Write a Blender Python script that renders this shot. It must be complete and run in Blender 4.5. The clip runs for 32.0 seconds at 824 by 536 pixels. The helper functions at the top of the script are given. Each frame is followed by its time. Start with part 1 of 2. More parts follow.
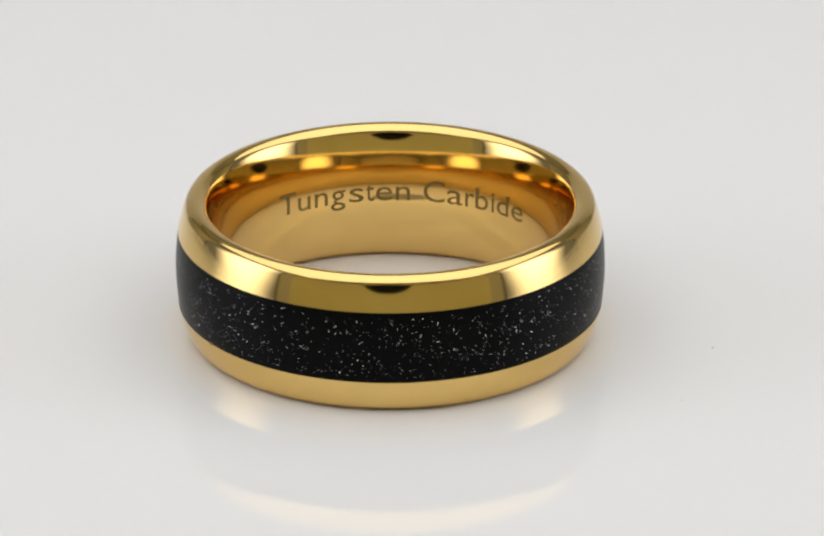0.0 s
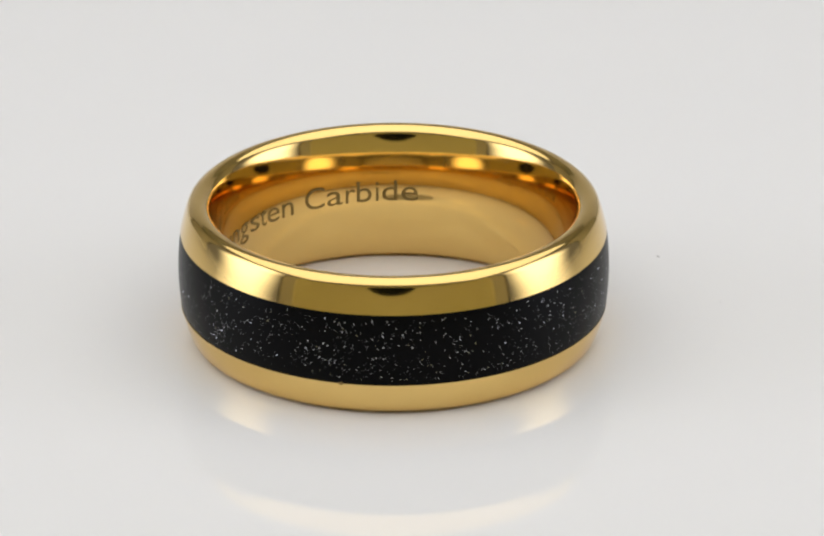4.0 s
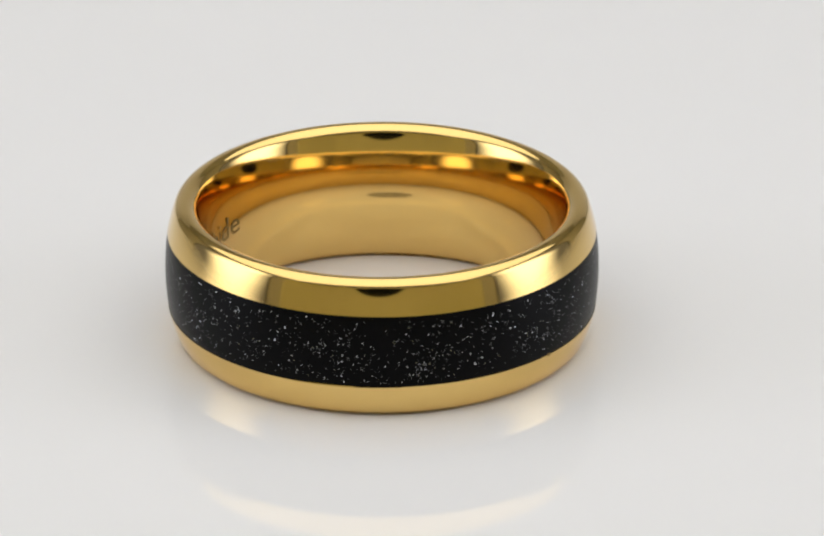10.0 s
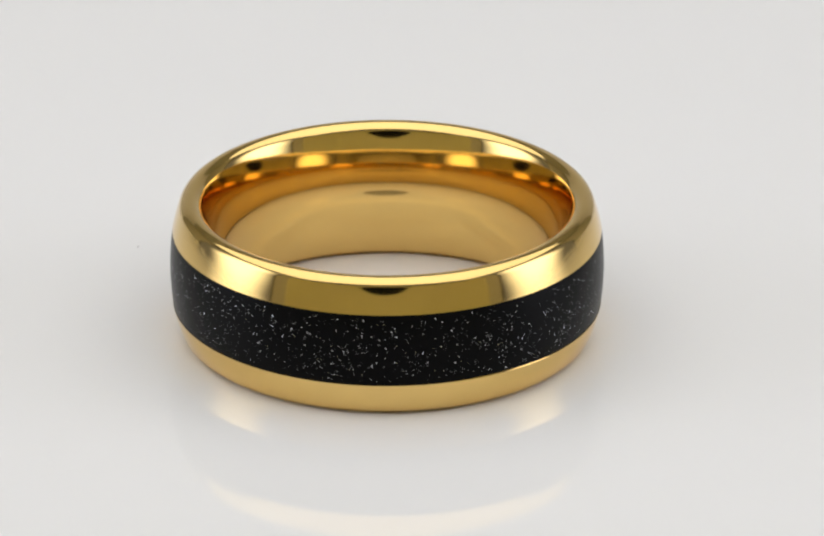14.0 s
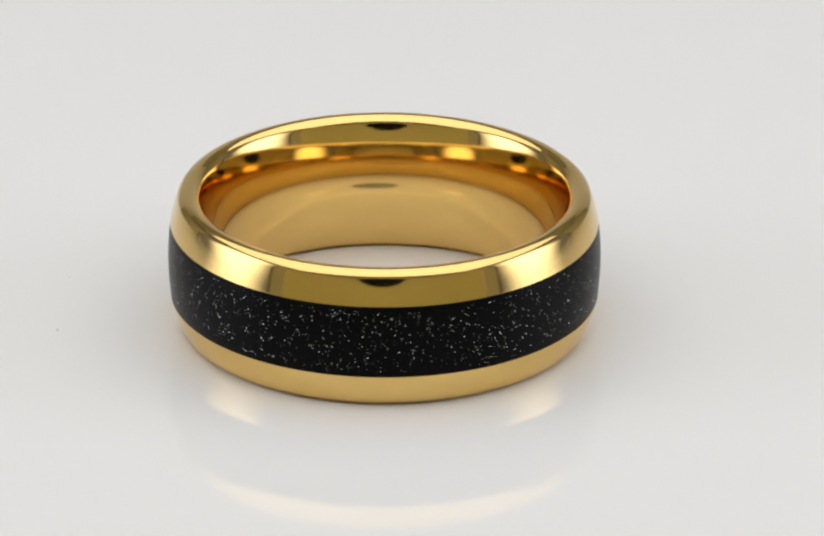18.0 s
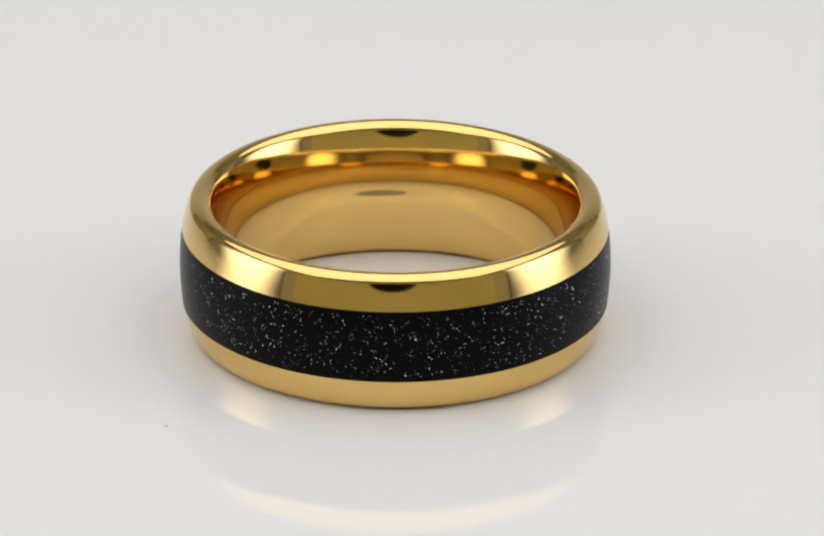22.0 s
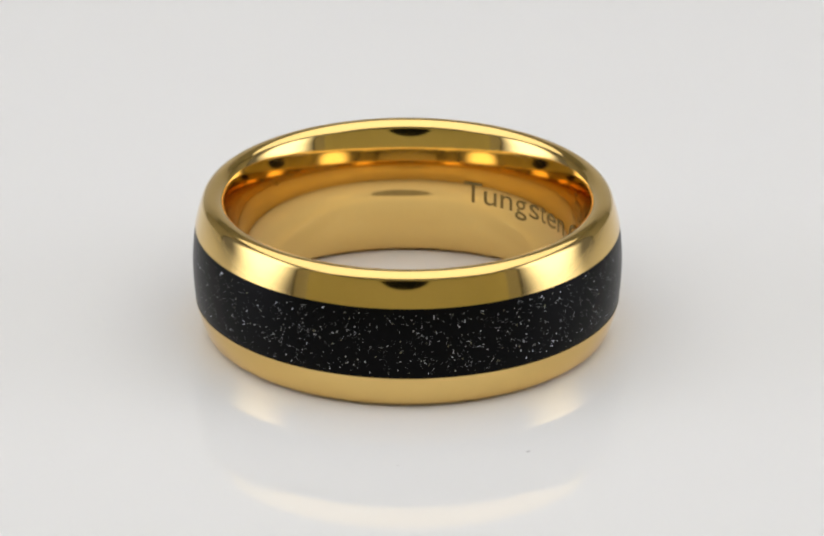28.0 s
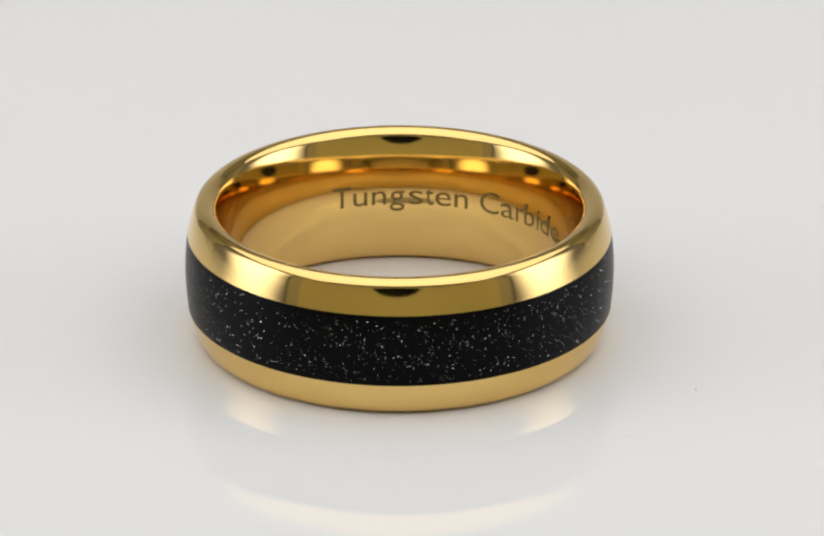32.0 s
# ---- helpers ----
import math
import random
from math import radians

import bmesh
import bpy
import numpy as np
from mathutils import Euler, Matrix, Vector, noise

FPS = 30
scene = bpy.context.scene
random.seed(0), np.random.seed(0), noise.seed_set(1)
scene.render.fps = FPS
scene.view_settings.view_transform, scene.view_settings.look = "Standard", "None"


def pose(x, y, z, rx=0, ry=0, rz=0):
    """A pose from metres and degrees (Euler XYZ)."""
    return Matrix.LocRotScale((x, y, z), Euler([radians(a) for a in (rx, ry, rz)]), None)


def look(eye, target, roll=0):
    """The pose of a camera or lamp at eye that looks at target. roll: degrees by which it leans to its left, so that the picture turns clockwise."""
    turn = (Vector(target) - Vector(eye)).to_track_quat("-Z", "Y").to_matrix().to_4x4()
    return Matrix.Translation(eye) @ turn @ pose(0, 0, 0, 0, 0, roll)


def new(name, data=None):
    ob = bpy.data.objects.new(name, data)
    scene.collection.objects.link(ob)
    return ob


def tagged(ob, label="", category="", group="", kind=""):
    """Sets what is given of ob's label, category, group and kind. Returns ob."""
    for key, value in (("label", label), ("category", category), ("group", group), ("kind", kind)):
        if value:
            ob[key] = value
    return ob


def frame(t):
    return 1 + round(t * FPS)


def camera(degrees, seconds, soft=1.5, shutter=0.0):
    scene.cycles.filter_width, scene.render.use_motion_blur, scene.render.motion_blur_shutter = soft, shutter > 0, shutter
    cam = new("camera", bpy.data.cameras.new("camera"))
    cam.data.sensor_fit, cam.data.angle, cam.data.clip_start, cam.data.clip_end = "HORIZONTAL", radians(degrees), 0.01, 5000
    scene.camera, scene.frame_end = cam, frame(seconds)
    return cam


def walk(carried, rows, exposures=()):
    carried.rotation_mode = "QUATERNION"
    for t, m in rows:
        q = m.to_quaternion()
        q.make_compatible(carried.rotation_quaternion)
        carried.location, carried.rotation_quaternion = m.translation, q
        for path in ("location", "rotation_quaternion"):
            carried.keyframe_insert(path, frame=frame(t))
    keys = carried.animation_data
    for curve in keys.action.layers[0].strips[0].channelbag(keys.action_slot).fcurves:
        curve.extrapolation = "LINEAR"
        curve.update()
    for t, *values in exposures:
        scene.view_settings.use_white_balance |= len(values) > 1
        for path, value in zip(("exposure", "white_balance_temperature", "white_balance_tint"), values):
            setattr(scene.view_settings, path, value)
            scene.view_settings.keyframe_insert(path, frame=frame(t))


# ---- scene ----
MM = 0.001
SECONDS = 32.0

# ---- camera: a long lens on a slightly swaying support ----
# rows: seconds, where the ring's middle stands in a picture 1568 x 1020, distance in mm
FOV = 6.0394
LONG = 784 / math.tan(radians(FOV / 2))
RISE = radians(23.645)
SWAY = [
    (0.0, 743.0, 498.0, 428.4),
    (0.5, 742.7, 500.9, 428.2),
    (1.0, 743.2, 503.2, 428.0),
    (1.5, 744.3, 505.5, 427.7),
    (2.0, 745.3, 508.1, 427.5),
    (2.5, 746.0, 509.7, 427.3),
    (3.0, 746.8, 508.6, 427.1),
    (3.5, 748.5, 504.7, 426.9),
    (5.5, 750.5, 498.5, 426.0),
    (6.0, 745.6, 501.5, 425.8),
    (6.5, 742.1, 504.0, 425.5),
    (7.0, 740.1, 506.1, 425.3),
    (7.5, 739.0, 507.9, 425.0),
    (8.0, 736.6, 507.8, 424.8),
    (8.5, 732.5, 505.6, 424.5),
    (9.0, 729.1, 503.1, 424.2),
    (9.5, 728.0, 502.0, 424.1),
    (10.0, 727.3, 501.9, 424.1),
    (10.5, 724.1, 501.9, 424.0),
    (11.0, 719.0, 502.0, 423.9),
    (11.5, 716.6, 502.0, 423.8),
    (12.0, 719.1, 502.1, 423.7),
    (12.5, 724.5, 501.9, 423.6),
    (13.0, 729.8, 501.2, 423.5),
    (13.5, 733.6, 500.1, 423.6),
    (14.0, 736.6, 498.7, 423.8),
    (14.5, 740.5, 496.5, 423.9),
    (16.5, 749.0, 488.2, 424.5),
    (17.0, 740.2, 486.4, 424.7),
    (17.5, 733.3, 484.8, 424.8),
    (18.0, 731.3, 483.5, 425.0),
    (18.5, 734.1, 484.2, 425.1),
    (19.0, 738.3, 487.6, 425.3),
    (19.5, 742.8, 491.5, 425.5),
    (20.0, 747.1, 495.2, 425.7),
    (20.5, 750.0, 498.4, 425.9),
    (21.0, 751.3, 499.0, 426.1),
    (21.5, 751.7, 497.2, 426.2),
    (22.0, 751.7, 494.4, 426.4),
    (22.5, 751.8, 491.3, 426.6),
    (23.0, 751.3, 488.2, 426.8),
    (23.5, 749.7, 485.1, 427.0),
    (24.0, 748.2, 482.8, 427.1),
    (24.5, 749.1, 482.0, 427.3),
    (25.0, 754.1, 482.5, 427.5),
    (25.5, 762.0, 484.3, 427.6),
    (27.5, 773.0, 488.6, 428.2),
    (28.0, 775.2, 490.3, 428.4),
    (28.5, 777.0, 492.2, 428.5),
    (29.0, 776.5, 493.8, 428.5),
    (29.5, 774.0, 494.9, 428.6),
    (30.0, 771.1, 496.1, 428.7),
    (30.5, 768.5, 497.9, 428.7),
    (31.0, 766.0, 499.6, 428.8),
    (31.5, 763.3, 501.4, 428.9),
    (32.0, 760.5, 504.3, 428.9),
]


def stand(px, py, far):
    ahead = Vector((0, math.cos(RISE), -math.sin(RISE)))
    above = Vector((0, math.sin(RISE), math.cos(RISE)))
    eye = Vector((0, 0, 4 * MM)) - far * MM * ahead
    a, b = math.atan((px - 784) / LONG), math.atan((py - 510) / LONG)
    way = Vector((-math.cos(b) * math.sin(a), 0, 0)) + math.sin(b) * above + math.cos(b) * math.cos(a) * ahead
    return look(eye, eye + way)


cam = camera(FOV, SECONDS, soft=2.4)
walk(cam, [(t, stand(x, y, d)) for t, x, y, d in SWAY])

# ---- light: a photo box with lit side panels and a lit ceiling panel; no sky ----
world = bpy.data.worlds.new("world")
scene.world = world
scene.cycles.max_bounces, scene.cycles.glossy_bounces = 16, 12
world.use_nodes = True
world.node_tree.nodes["Background"].inputs["Color"].default_value = (0.02, 0.02, 0.02, 1)
world.node_tree.nodes["Background"].inputs["Strength"].default_value = 1.0
SIDE_GLOW, TOP_GLOW = 2.86, 1.62
TURN = 10.715  # degrees a second, anticlockwise from above
WOBBLE, LEAN = 0.18, -90 - TURN * 13.6  # the plate leans by so much, at the start towards this side


# ---- materials ----
def material(name, colour, rough=0.5, metal=0.0, grain=None, bump=None):
    """grain: (scale, amount, rough amount); bump: (scale, strength, depth)."""
    m = bpy.data.materials.new(name)
    m.use_nodes = True
    nt = m.node_tree
    b = nt.nodes["Principled BSDF"]
    b.inputs["Base Color"].default_value = (*colour, 1)
    b.inputs["Roughness"].default_value = rough
    b.inputs["Metallic"].default_value = metal
    co = nt.nodes.new("ShaderNodeTexCoord")
    if grain:
        sc, amount, ramount = grain
        n1 = nt.nodes.new("ShaderNodeTexNoise")
        n1.inputs["Scale"].default_value, n1.inputs["Detail"].default_value = sc, 6
        nt.links.new(co.outputs["Object"], n1.inputs["Vector"])
        mix = nt.nodes.new("ShaderNodeMix")
        mix.data_type = "RGBA"
        mix.inputs["A"].default_value = (*[c * (1 - amount) for c in colour], 1)
        mix.inputs["B"].default_value = (*[min(1, c * (1 + amount)) for c in colour], 1)
        nt.links.new(n1.outputs["Fac"], mix.inputs["Factor"])
        nt.links.new(mix.outputs["Result"], b.inputs["Base Color"])
        n2 = nt.nodes.new("ShaderNodeTexNoise")
        n2.inputs["Scale"].default_value, n2.inputs["Detail"].default_value = sc * 5, 4
        nt.links.new(co.outputs["Object"], n2.inputs["Vector"])
        mr = nt.nodes.new("ShaderNodeMapRange")
        mr.inputs["To Min"].default_value = max(0, rough - ramount)
        mr.inputs["To Max"].default_value = rough + ramount
        nt.links.new(n2.outputs["Fac"], mr.inputs["Value"])
        nt.links.new(mr.outputs["Result"], b.inputs["Roughness"])
    if bump:
        sc, strength, depth = bump
        n3 = nt.nodes.new("ShaderNodeTexNoise")
        n3.inputs["Scale"].default_value, n3.inputs["Detail"].default_value = sc, 5
        nt.links.new(co.outputs["Object"], n3.inputs["Vector"])
        bp = nt.nodes.new("ShaderNodeBump")
        bp.inputs["Strength"].default_value, bp.inputs["Distance"].default_value = strength, depth
        nt.links.new(n3.outputs["Fac"], bp.inputs["Height"])
        nt.links.new(bp.outputs["Normal"], b.inputs["Normal"])
    return m


def glowing(name, colour, strength, reach, rim, hot=(0, 0, 0), core=0.0, stretch=1.0):
    """A lamp's diffuser, brightest in its middle; reach: metres to where it falls to the rim's share."""
    m = bpy.data.materials.new(name)
    m.use_nodes = True
    nt = m.node_tree
    nt.nodes.remove(nt.nodes["Principled BSDF"])
    co = nt.nodes.new("ShaderNodeTexCoord")
    size = nt.nodes.new("ShaderNodeVectorMath")
    size.operation = "LENGTH"
    off = nt.nodes.new("ShaderNodeVectorMath")
    off.operation = "SUBTRACT"
    off.inputs[1].default_value = hot
    nt.links.new(co.outputs["Object"], off.inputs[0])
    shape = nt.nodes.new("ShaderNodeVectorMath")
    shape.operation = "MULTIPLY"
    shape.inputs[1].default_value = (1 / stretch, 1, 1)
    nt.links.new(off.outputs["Vector"], shape.inputs[0])
    nt.links.new(shape.outputs["Vector"], size.inputs[0])
    fade = nt.nodes.new("ShaderNodeMapRange")
    fade.interpolation_type = "SMOOTHSTEP"
    fade.inputs["From Min"].default_value, fade.inputs["From Max"].default_value = core, reach
    fade.inputs["To Min"].default_value, fade.inputs["To Max"].default_value = strength, strength * rim
    nt.links.new(size.outputs["Value"], fade.inputs["Value"])
    e = nt.nodes.new("ShaderNodeEmission")
    e.inputs["Color"].default_value = (*colour, 1)
    nt.links.new(fade.outputs["Result"], e.inputs["Strength"])
    nt.links.new(e.outputs["Emission"], nt.nodes["Material Output"].inputs["Surface"])
    return m


GOLD = material("polished_gold", (0.81, 0.562, 0.20), 0.075, 1.0, (900, 0.03, 0.015))
INLAY = material("black_sandstone_inlay", (0.002, 0.002, 0.002), 0.3, 0.0, (2500, 0.5, 0.08))
INLAY.node_tree.nodes["Principled BSDF"].inputs["Specular IOR Level"].default_value = 0.055
# Matte flecks: the grey tone stands in for how strongly each one glints.
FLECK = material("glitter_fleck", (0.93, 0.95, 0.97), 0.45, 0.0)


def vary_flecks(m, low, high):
    """Each fleck gets a random grey, from low to high, in place of its glint."""
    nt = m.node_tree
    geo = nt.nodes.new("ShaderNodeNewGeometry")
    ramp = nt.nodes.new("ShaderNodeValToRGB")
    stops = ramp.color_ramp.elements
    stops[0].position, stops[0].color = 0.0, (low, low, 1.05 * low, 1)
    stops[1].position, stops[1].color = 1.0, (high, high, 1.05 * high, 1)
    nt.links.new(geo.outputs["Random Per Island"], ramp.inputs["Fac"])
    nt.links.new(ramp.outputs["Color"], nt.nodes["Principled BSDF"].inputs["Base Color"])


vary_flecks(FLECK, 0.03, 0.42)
PALE_GLINT = material("painted_glint_fleck", (0.93, 0.95, 0.97), 0.4, 0.0)
vary_flecks(PALE_GLINT, 0.18, 0.85)
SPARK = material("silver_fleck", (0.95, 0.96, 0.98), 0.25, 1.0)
ENGRAVED = material("laser_engraving", (0.21, 0.14, 0.035), 0.5, 0.3, (4000, 0.3, 0.1))
# Darkened gold that paints in the dark reflection of the dent.
DENT_SHADE = material("dent_shade_gold", (0.30, 0.20, 0.07), 0.35, 0.8, (4000, 0.3, 0.1))
ACRYLIC = material("glossy_white_acrylic", (0.765, 0.758, 0.738), 0.037, 0.0, (30, 0.012, 0.008))
# White cloth, toned per wall to stand in for its light and shade.
BACK_CLOTH = material("brightened_white_cloth", (0.87, 0.87, 0.865), 0.85, 0.0, (40, 0.02, 0.05), (1500, 0.2, 0.0003))
FABRIC = material("shade_toned_fabric", (0.44, 0.415, 0.32), 0.85, 0.0, (40, 0.03, 0.05), (1500, 0.2, 0.0003))
# Cream is put in to make the bevel's reflections dim and olive.
FRONT_CLOTH = material("tinted_front_fabric", (0.58, 0.535, 0.285), 0.85, 0.0, (40, 0.03, 0.05), (1500, 0.2, 0.0003))
WHITE_CLOTH = material("white_cloth", (0.78, 0.78, 0.78), 0.85, 0.0, (40, 0.03, 0.05), (1500, 0.2, 0.0003))
DARK = material("black_cloth", (0.012, 0.012, 0.012), 0.9, 0.0, (60, 0.3, 0.05))
PEG = material("dark_grey_rubber", (0.24, 0.23, 0.21), 0.8, 0.0, (900, 0.3, 0.05))
ACRYLIC.node_tree.nodes["Principled BSDF"].inputs["IOR"].default_value = 1.47
DUST = material("dark_dust", (0.46, 0.44, 0.43), 0.9, 0.0, (3000, 0.4, 0.05))
FRAME = material("grey_plastic_frame", (0.55, 0.55, 0.55), 0.5, 0.0, (60, 0.05, 0.05))
PANEL_FRAME = material("dark_grey_frame", (0.12, 0.11, 0.09), 0.6, 0.0, (60, 0.1, 0.05))
LED_SIDE = glowing("side_diffuser", (0.98, 1.0, 1.12), SIDE_GLOW, 0.143, 0.06, (0.0, -0.026, 0), 0.045, 1.5)
LED_TOP = glowing("ceiling_diffuser", (1.0, 0.995, 1.0), TOP_GLOW, 0.5, 0.8)


# ---- makers ----
def link_mesh(name, bm, mat, parent=None, label=""):
    me = bpy.data.meshes.new(name)
    bm.to_mesh(me)
    bm.free()
    me.materials.append(mat)
    ob = new(name, me)
    if parent:
        ob.parent = parent
    if label:
        tagged(ob, label)
    return ob


part = link_mesh


def box(bm, x0, x1, y0, y1, z0, z1, bevel=0.0):
    got = bmesh.ops.create_cube(bm, size=1.0, matrix=Matrix.LocRotScale(
        ((x0 + x1) / 2, (y0 + y1) / 2, (z0 + z1) / 2), None, (x1 - x0, y1 - y0, z1 - z0)))
    if bevel:
        edges = list({e for v in got["verts"] for e in v.link_edges})
        bmesh.ops.bevel(bm, geom=edges, offset=bevel, segments=2, affect="EDGES", profile=0.5)
    return bm


def arc(points, radius, a0, a1, steps):
    """Go on from the last point of an outline (r, z) along an arc whose outward normal turns from a0 to a1 degrees."""
    r, z = points[-1]
    cr, cz = r - radius * math.cos(radians(a0)), z - radius * math.sin(radians(a0))
    for i in range(1, steps + 1):
        a = radians(a0 + (a1 - a0) * i / steps)
        points.append((cr + radius * math.cos(a), cz + radius * math.sin(a)))
    return points


def turned(outline, segments, sharp=(), closed=True):
    """A solid of revolution from an outline of (r, z) in mm; sharp: the outline's points with hard edges."""
    bm = bmesh.new()
    n = len(outline)
    rings = []
    for i in range(segments):
        a = 2 * math.pi * i / segments
        c, s = math.cos(a) * MM, math.sin(a) * MM
        rings.append([bm.verts.new((r * c, r * s, z * MM)) for r, z in outline])
    for i in range(segments):
        p, q = rings[i], rings[(i + 1) % segments]
        for k in range(n if closed else n - 1):
            m = (k + 1) % n
            fc = bm.faces.new((p[k], q[k], q[m], p[m]))
            fc.smooth = True
    for i in range(segments):
        for k in sharp:
            e = bm.edges.get((rings[i][k], rings[(i + 1) % segments][k]))
            if e:
                e.smooth = False
    return bm


# ---- the photo box round the ring ----
HALF, TALL, BACK, FRONT = 0.31, 0.26, 0.42, -0.425
T = 0.004
PORT_X, PORT_Z, PORT_R, PORT_FLAT = -0.010, 0.154, 0.099, 0.70  # the oval opening in the front wall, for the lens


def photo_box():
    floor = link_mesh("floor", box(bmesh.new(), -HALF, HALF, FRONT, BACK, -0.024, -0.020), WHITE_CLOTH)
    tagged(floor, "white fabric floor of the photo box", "floor", kind="structure")
    for name, dims in (("wall_left", (-HALF - T, -HALF, FRONT, BACK, -0.024, TALL)),
                       ("wall_right", (HALF, HALF + T, FRONT, BACK, -0.024, TALL)),
                       ("wall_back", (-HALF - T, HALF + T, BACK, BACK + T, -0.024, TALL))):
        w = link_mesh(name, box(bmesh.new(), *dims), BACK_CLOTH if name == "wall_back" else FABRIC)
        tagged(w, "plain white fabric wall of the photo box" if name == "wall_back" else "white fabric wall of the photo box, coloured darker as in dimmer light", "wall", kind="structure")
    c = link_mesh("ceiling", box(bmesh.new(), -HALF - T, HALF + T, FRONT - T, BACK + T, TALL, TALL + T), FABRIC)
    tagged(c, "white fabric ceiling of the photo box, coloured darker as in dimmer light", "ceiling", kind="structure")
    # front wall: one cloth with an oval opening for the lens, bent round to the side walls
    bend, n, rounds = 0.195, 96, 26
    flat = HALF - 0.0005 - bend
    x1, z0, z1 = flat + bend * math.pi / 2, -0.0195 - PORT_Z, TALL - 0.001 - PORT_Z
    turns = sorted([2 * math.pi * i / n + 0.01 for i in range(n)] + [math.atan2(z, x) % (2 * math.pi) for x in (-x1, x1) for z in (z0, z1)])
    n = len(turns)

    def bent(u, z, deep):
        a = max(0.0, abs(u) - flat) / bend
        x = abs(u) if a == 0 else flat + (bend + deep) * math.sin(a)
        return (math.copysign(x, u), FRONT + bend - (bend + deep) * math.cos(a), PORT_Z + z)

    bm = bmesh.new()
    layers = []
    for deep in (0.0, T):
        grid = []
        for a in turns:
            dx, dz = math.cos(a), math.sin(a)
            far = min(x1 / max(abs(dx), 1e-6), (z1 if dz > 0 else -z0) / max(abs(dz), 1e-6))
            near = PORT_R / math.hypot(dx, dz / PORT_FLAT)
            grid.append([bm.verts.new(bent(dx * k + PORT_X * (1 - q), dz * k, deep)) for q, k in ((q / rounds, near + (far - near) * q / rounds) for q in range(rounds + 1))])
        layers.append(grid)
        for i in range(n):
            p, q = grid[i], grid[(i + 1) % n]
            for k in range(rounds):
                bm.faces.new((p[k], q[k], q[k + 1], p[k + 1])).smooth = True
    for i in range(n):
        m = (i + 1) % n
        for k in (0, rounds):
            bm.faces.new((layers[0][i][k], layers[0][m][k], layers[1][m][k], layers[1][i][k]))
    bmesh.ops.recalc_face_normals(bm, faces=bm.faces)
    tagged(link_mesh("wall_front", bm, FRONT_CLOTH), "fabric wall with an oval opening for a lens, tinted cream for the gold's olive reflections", "wall", kind="structure")
    # the dark room behind the opening
    bm = bmesh.new()
    box(bm, -0.14, 0.14, FRONT - 0.12, FRONT - 0.116, PORT_Z - 0.14, PORT_Z + 0.14)
    box(bm, -0.144, -0.14, FRONT - 0.12, FRONT - T - 0.001, PORT_Z - 0.14, PORT_Z + 0.14)
    box(bm, 0.14, 0.144, FRONT - 0.12, FRONT - T - 0.001, PORT_Z - 0.14, PORT_Z + 0.14)
    box(bm, -0.144, 0.144, FRONT - 0.12, FRONT - T - 0.001, PORT_Z - 0.144, PORT_Z - 0.14)
    box(bm, -0.144, 0.144, FRONT - 0.12, FRONT - T - 0.001, PORT_Z + 0.14, PORT_Z + 0.144)
    tagged(link_mesh("shroud", bm, DARK), "black cloth shroud behind the lens opening", "cloth", kind="structure")


def light_panel(name, w, d, mat, m, label):
    """A flat lamp, w by d, that shines towards its own -z."""
    root = new(name)
    tagged(root, label, "light panel", group="lamps of the photo box")
    bm = bmesh.new()
    t = 0.008
    for dims in ((-w / 2 - t, w / 2 + t, -d / 2 - t, -d / 2, -0.006, 0.006), (-w / 2 - t, w / 2 + t, d / 2, d / 2 + t, -0.006, 0.006),
                 (-w / 2 - t, -w / 2, -d / 2, d / 2, -0.006, 0.006), (w / 2, w / 2 + t, -d / 2, d / 2, -0.006, 0.006)):
        box(bm, *dims)
    part("frame", bm, PANEL_FRAME, root)
    part("diffuser", box(bmesh.new(), -w / 2 + 0.0002, w / 2 - 0.0002, -d / 2 + 0.0002, d / 2 - 0.0002, -0.003, 0.003), mat, root, "glowing white diffuser")
    root.matrix_basis = m
    return root


photo_box()
SIDE_PANEL = "lit white side panel with a dark grey frame"
light_panel("light_panel", 0.230, 0.302, LED_SIDE, pose(-HALF + 0.012, -0.006, 0.103, 0, -90, 0), SIDE_PANEL)
light_panel("light_panel", 0.230, 0.302, LED_SIDE, pose(HALF - 0.012, -0.006, 0.103, 0, 90, 0), SIDE_PANEL)
light_panel("light_panel", 0.51, 0.43, LED_TOP, pose(0, -0.005, TALL - 0.010, 0, 0, 0), "lit white ceiling panel with a dark grey frame")


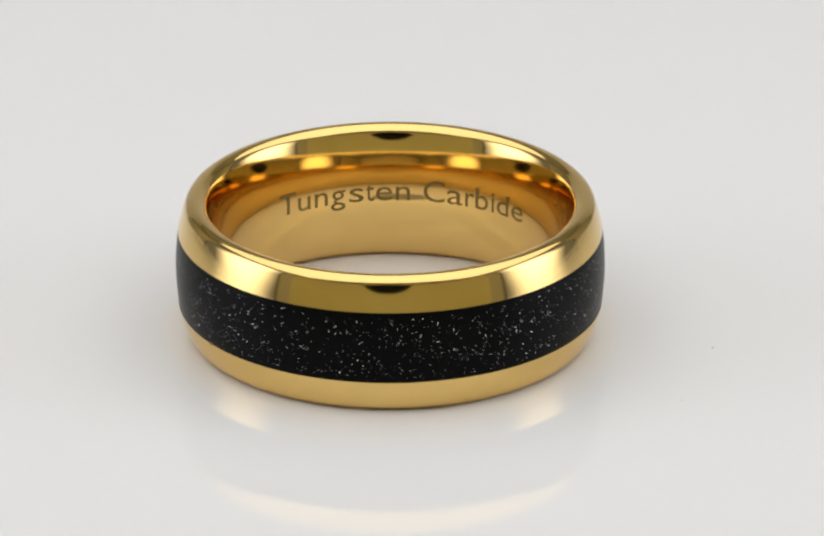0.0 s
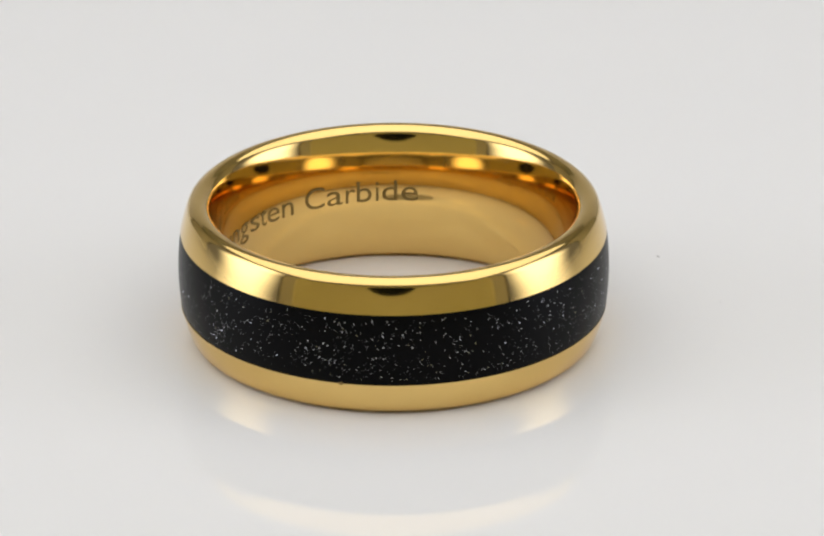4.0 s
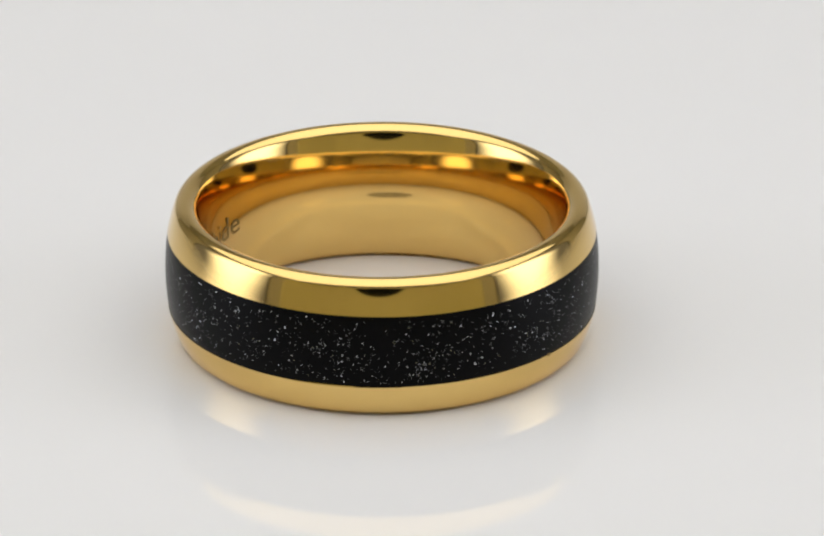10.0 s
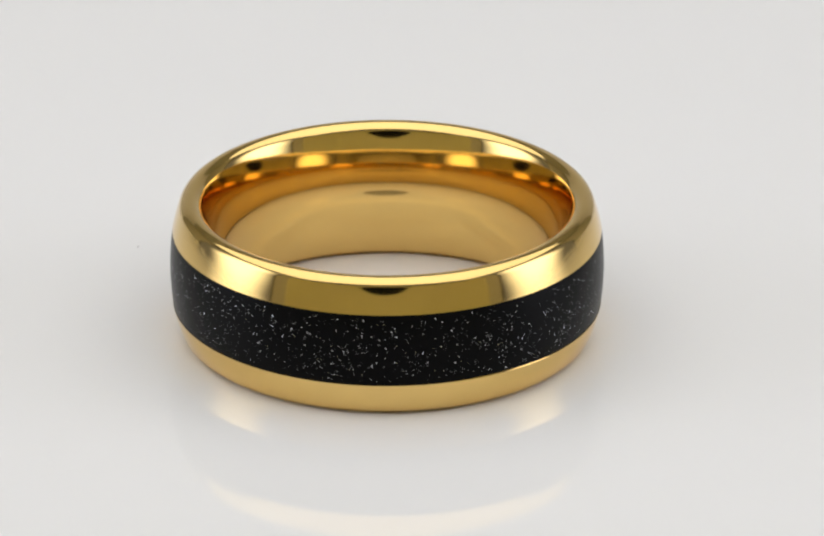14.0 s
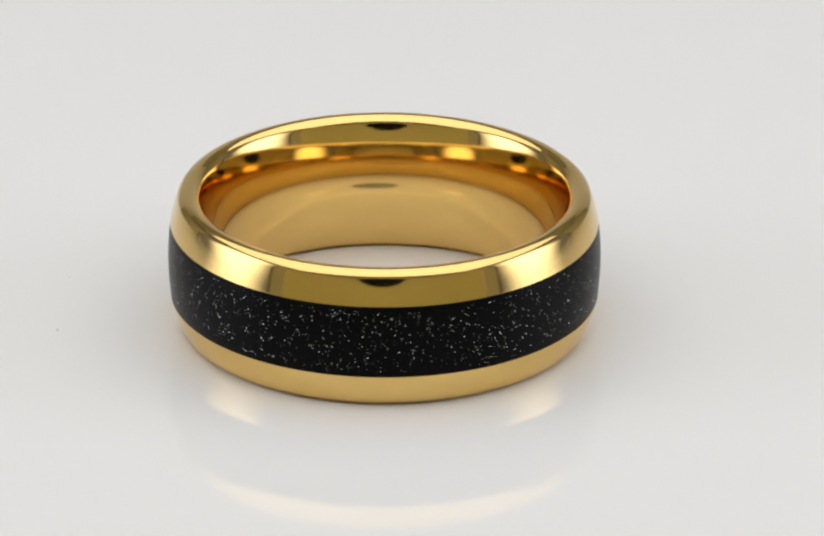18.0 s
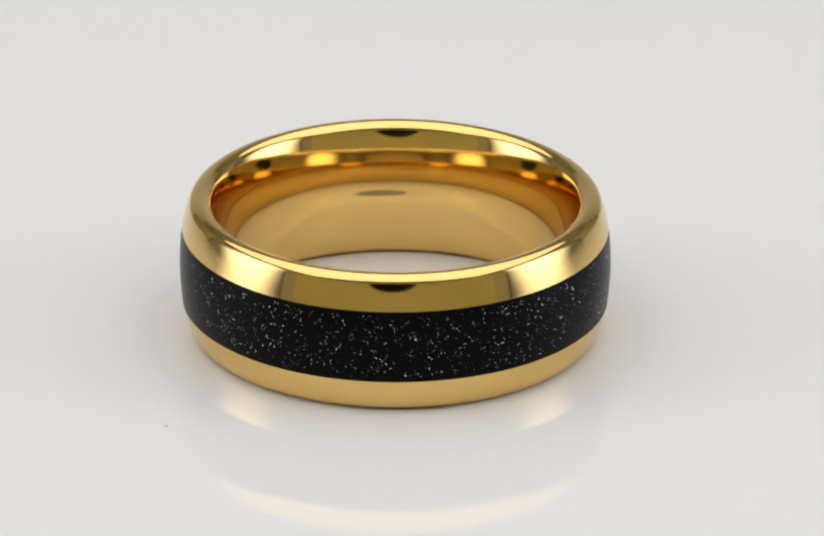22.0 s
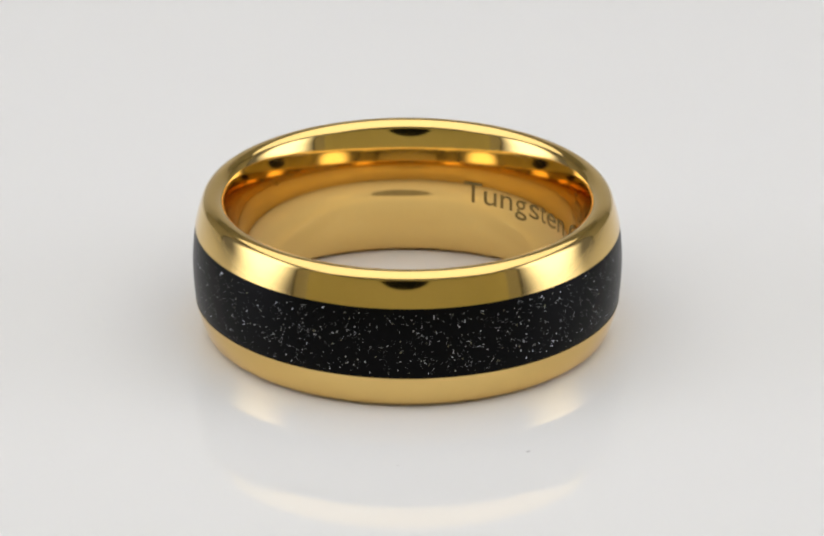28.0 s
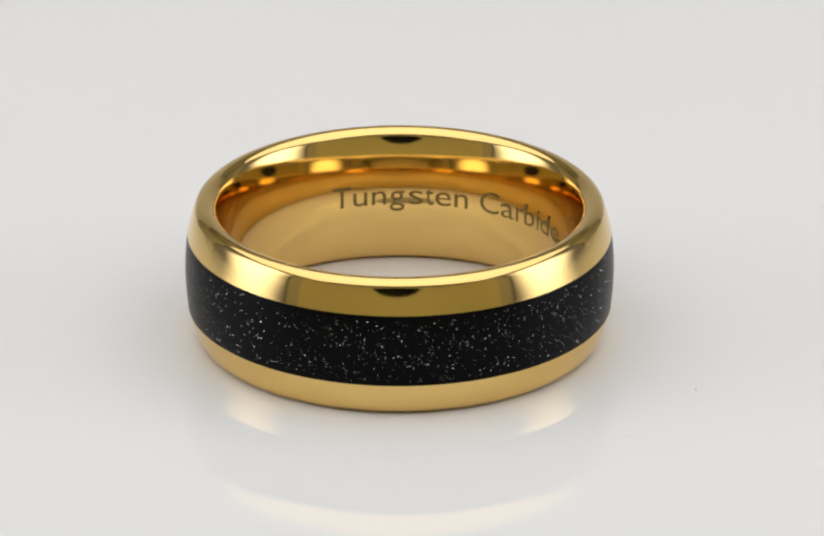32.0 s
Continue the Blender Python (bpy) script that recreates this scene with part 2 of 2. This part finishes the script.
# ---- the turntable ----
def turntable():
    root = new("turntable")
    tagged(root, "round glossy white acrylic turntable under the ring", "turntable")
    o = [(0.001, -3.0), (129.0, -3.0)]
    arc(o, 1.0, -90, 0, 6)
    o.append((130.0, -1.0))
    arc(o, 1.0, 0, 90, 6)
    o.append((0.001, 0.0))
    part("plate", turned(o, 160, (0, len(o) - 1)), ACRYLIC, root, "glossy white acrylic plate")
    part("base", turned([(0.001, -19.7), (60, -19.7), (62, -18.9), (62, -3.2), (0.001, -3.2)], 96, (0, 1, 2, 3, 4)), FRAME, root, "white plastic base")
    x, y = 0.83 * math.cos(radians(126)), 0.83 * math.sin(radians(126))
    peg = part("centre_peg", turned([(0.001, -1.0), (1.35, -1.0), (1.4, -0.9), (1.4, 0.01), (1.35, 0.02), (0.001, 0.02)], 48, (0, 1, 2, 3, 4, 5)), PEG, root, "dark round peg in the middle of the plate")
    peg.location = (x * MM, y * MM, 0)
    return root


# ---- the ring ----
CROWN = 7.87  # height of the upper rim, mm
RUN = 13.9  # radius of the outer bevel's flat run, mm


def ring_outline():
    """Half outline above the middle: outer bevel, rim, comfort-fit bore. Each (r, z) in mm, z from the plate."""
    o = [(11.626, 6.05)]
    arc(o, RUN, 12.0, 15.2, 12)
    arc(o, 8.0, 15.2, 20.0, 14)
    arc(o, 0.66, 20.0, 90.0, 28)
    arc(o, 0.63, 90.0, 157.5, 20)
    arc(o, 2.4, 157.5, 162.0, 8)
    arc(o, 8.0, 162.0, 164.5, 6)
    arc(o, 12.8, 164.5, 176.0, 14)
    arc(o, 6.5, 176.0, 180.0, 6)
    top = CROWN - max(z for r, z in o)
    return [(r, z + top) for r, z in o]


SWELL = 0.145  # how far the inlay's dome stands out in its middle, mm


def ring():
    root = new("ring")
    tagged(root, "polished gold ring with black glitter inlay lying on a turntable", "ring")
    up = ring_outline()
    edge_r, edge_z = up[0]
    down = [(r, CROWN - z) for r, z in reversed(up)]
    low_r, low_z = edge_r + 0.007, 1.955
    down = [(r, z) for r, z in down if z < low_z or r < 10.6]
    down = [(r - (0.02 + 0.075 * (1 - z / low_z) ** 2) * min(1.0, max(0.0, r - 10.0)), z) if z < low_z else (r, z) for r, z in down]
    groove = [(low_r, low_z), (edge_r - 0.6, low_z), (edge_r - 0.6, edge_z)]
    o = up + down + groove
    n = len(o)
    body = part("band", turned(o, 320, (0, n - 1, n - 2, n - 3)), GOLD, root, "polished gold band with a rounded rim")
    # inlay: a mild dome between the two gold edges
    z0, z1 = low_z + 0.012, edge_z - 0.012
    outline = [(edge_r - 0.58, z0)]
    for i in range(25):
        z = z0 + (z1 - z0) * i / 24
        u = (z - 4.0) / (z1 - 4.0)
        fall = 0.02 * max(0.0, abs(u) - 0.94) / 0.06
        outline.append((edge_r - 0.008 + SWELL * (1 - u * u) - fall, z))
    outline.append((edge_r - 0.58, z1))
    inlay = part("inlay", turned(outline, 320, (0, 1, 25, 26), closed=False), INLAY, root, "black inlay")
    return root, body, inlay


plate = turntable()
band_ring, gold_band, black_inlay = ring()
BORE = min(r for r, z in ring_outline())


# ---- glitter in the inlay's lacquer: matte flecks with glints set in grey, and bright ones that lean towards the lamps ----
def glitter(parent, count, sizes, lean, spread, mat, seed, label):
    rnd = random.Random(seed)
    bm = bmesh.new()
    for i in range(count):
        for tries in range(8):
            a, z = rnd.uniform(0, 2 * math.pi), rnd.uniform(2.2, 5.8)
            if noise.noise(Vector((13 * math.cos(a), 13 * math.sin(a), 1.2 * z))) > rnd.uniform(-0.7, 0.25):
                break
        u = (z - 4.0) / 2.0
        size = sizes[0] + (sizes[1] - sizes[0]) * rnd.random() ** 1.5
        out = Vector((math.cos(a), math.sin(a), 0.0))
        side = Vector((-math.sin(a), math.cos(a), 0.0))
        n = radians(rnd.uniform(*lean))
        tip = (out * math.cos(n) + Vector((0, 0, math.sin(n))) + side * rnd.gauss(0, spread)).normalized()
        q = tip.to_track_quat("Z", "X")
        mid = out * (11.626 - 0.008 + SWELL * (1 - u * u) + 0.004 + 0.6 * size * math.sin(n))
        mid.z = z
        turn = rnd.uniform(0, 1)
        corners = [mid + q @ Vector((size * math.cos(k * 1.0472 + turn), size * rnd.uniform(0.8, 1.0) * math.sin(k * 1.0472 + turn), 0)) for k in range(6)]
        bm.faces.new([bm.verts.new(c * MM) for c in corners])
    tagged(part("glitter", bm, mat, parent, label), kind="stuff")


glitter(black_inlay, 1900, (0.014, 0.024), (0, 24), 0.15, FLECK, 4, "glitter flecks in the black inlay, faint glints painted grey")
glitter(black_inlay, 560, (0.020, 0.029), (5, 40), 0.20, PALE_GLINT, 6, "glitter flecks in the black inlay, brighter glints painted pale")
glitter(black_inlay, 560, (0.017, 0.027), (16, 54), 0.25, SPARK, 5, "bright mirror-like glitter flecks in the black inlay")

# ---- the engraved words inside the bore: letter, left gap, width, advance in ems ----
LETTERS = (("T", 0.02, 0.57, 0.585), ("u", 0.065, 0.42, 0.556), ("n", 0.066, 0.42, 0.556), ("g", 0.03, 0.44, 0.556),
           ("s", 0.03, 0.43, 0.5), ("t", 0.02, 0.25, 0.278), ("e", 0.04, 0.48, 0.556), ("n", 0.066, 0.42, 0.556),
           (" ", 0, 0, 0.278), ("C", 0.05, 0.64, 0.722), ("a", 0.04, 0.49, 0.556), ("r", 0.065, 0.29, 0.333),
           ("b", 0.065, 0.44, 0.556), ("i", 0.066, 0.09, 0.222), ("d", 0.035, 0.44, 0.556), ("e", 0.04, 0.48, 0.556))
WORD_START, WORD_END, WORD_FOOT, WORD_CAP = 130.6, 38.5, 3.74, 1.21
WORD_DROP = 0.15  # the line of words is set a little aslant, mm


def glyph(ch):
    """A letter's outline as points and faces, in the font's own units."""
    cu = bpy.data.curves.new("glyph", "FONT")
    cu.body, cu.resolution_u, cu.fill_mode = ch, 4, "BOTH"
    ob = new("glyph", cu)
    bpy.context.view_layer.update()
    me = bpy.data.meshes.new_from_object(ob.evaluated_get(bpy.context.evaluated_depsgraph_get()))
    bm = bmesh.new()
    bm.from_mesh(me)
    bpy.data.objects.remove(ob)
    bpy.data.curves.remove(cu)
    bpy.data.meshes.remove(me)
    return bm


def engraving(root):
    cap = glyph("T")
    tall = max(v.co.y for v in cap.verts)
    cap.free()
    em = radians(WORD_START - WORD_END) / sum(k[3] for k in LETTERS)
    x = 0.0
    for ch, gap, wide, step in LETTERS:
        if ch != " ":
            bm = glyph(ch)
            bmesh.ops.remove_doubles(bm, verts=bm.verts, dist=1e-5)
            lo, hi = min(v.co.x for v in bm.verts), max(v.co.x for v in bm.verts)
            bmesh.ops.subdivide_edges(bm, edges=[e for e in bm.edges if e.calc_length() > 0.12], cuts=3)
            bmesh.ops.triangulate(bm, faces=bm.faces)
            for v in bm.verts:
                a = radians(WORD_START) - em * (x + gap + wide * (v.co.x - lo) / (hi - lo))
                z = WORD_FOOT - WORD_DROP * (radians(WORD_END) - a) / radians(WORD_END - WORD_START) + WORD_CAP * v.co.y / tall
                k = (BORE - 0.006) * MM
                v.co = (k * math.cos(a), k * math.sin(a), z * MM)
            part("engraved_letter", bm, ENGRAVED, root, "dark laser-engraved letter %s" % ch)
        x += step


engraving(gold_band)


def chip(a, z, wide, tall, root):
    """A small dent in the gold edge beside the inlay, its dark reflection painted on."""
    rnd = random.Random(9)
    bm = bmesh.new()
    ring_of = []
    for k in range(14):
        t = 2 * math.pi * k / 14
        w = wide / 2 * math.cos(t) * rnd.uniform(0.8, 1.1)
        h = tall * (math.sin(t) if math.sin(t) > 0 else 0.9 * math.sin(t) * (1 - abs(math.cos(t))) ** 0.5)
        b = radians(a) + w / 11.6
        r = 11.640
        ring_of.append(bm.verts.new((r * math.cos(b) * MM, r * math.sin(b) * MM, (z + h * rnd.uniform(0.8, 1.1)) * MM)))
    top = bm.faces.new(ring_of)
    got = bmesh.ops.extrude_face_region(bm, geom=[top])
    for v in got["geom"]:
        if isinstance(v, bmesh.types.BMVert):
            v.co.x *= 0.99
            v.co.y *= 0.99
    bmesh.ops.recalc_face_normals(bm, faces=bm.faces)
    part("chip", bm, DENT_SHADE, root, "dent in the gold edge with a painted dark reflection")


def edge_lip(a0, a1, root):
    """A thin raised lip of gold along a stretch of the lower edge of the inlay's groove."""
    bm = bmesh.new()
    rows = []
    for k in range(25):
        u = k / 24
        a = radians(a0 + (a1 - a0) * u)
        w = max(0.15, math.sin(math.pi * u) ** 0.5)
        low, high = 1.94, 1.955 + 0.034 * w
        rows.append([bm.verts.new((q * math.cos(a) * MM, q * math.sin(a) * MM, z * MM))
                     for q, z in ((11.60, low), (11.652, low), (11.652 - 0.40 * (high - low), high), (11.60, high))])
    for p, q in zip(rows, rows[1:]):
        for i in range(4):
            bm.faces.new((p[i], p[(i + 1) % 4], q[(i + 1) % 4], q[i]))
    for end in (rows[0], rows[-1]):
        bm.faces.new(end)
    bmesh.ops.recalc_face_normals(bm, faces=bm.faces)
    part("edge_lip", bm, GOLD, root, "thin raised lip of polished gold")


edge_lip(138.0, 168.0, gold_band)
chip(213.0, 1.935, 0.30, 0.10, gold_band)


# ---- dust that lies on the plate ----
def speck(r, a, long, wide, turn, label):
    rnd = random.Random(int(r * 100))
    bm = bmesh.new()
    bmesh.ops.create_icosphere(bm, subdivisions=2, radius=1.0)
    for v in bm.verts:
        k = rnd.uniform(0.8, 1.15)
        v.co = Vector((v.co.x * long / 2 * k, v.co.y * wide / 2 * k + 0.08 * long * v.co.x ** 2, max(0.0, v.co.z * wide * 0.18 * k + wide * 0.16)))
    bmesh.ops.transform(bm, matrix=Matrix.Translation((r * math.cos(radians(a)), r * math.sin(radians(a)), 0)) @ Matrix.Rotation(radians(turn), 4, "Z"), verts=bm.verts)
    for v in bm.verts:
        v.co *= MM
    ob = link_mesh("dust_speck", bm, DUST)
    return tagged(ob, label, "dust", group="dust on the turntable")


SPECKS = [speck(17.85, -8.9, 0.27, 0.12, 100, "grey elongated dust speck on the white turntable"),
          speck(18.4, -31.6, 0.12, 0.07, 10, "tiny grey dust speck on the white turntable")]


# ---- movement: the plate turns with all that lies on it ----
def motions():
    tilt = Matrix.Rotation(radians(WOBBLE), 4, Vector((-math.sin(radians(LEAN)), math.cos(radians(LEAN)), 0)))
    turn = [(t, pose(0, 0, 0, 0, 0, TURN * t) @ tilt) for t in range(0, 33)]
    for ob in (plate, band_ring, *SPECKS):
        walk(ob, turn)


motions()
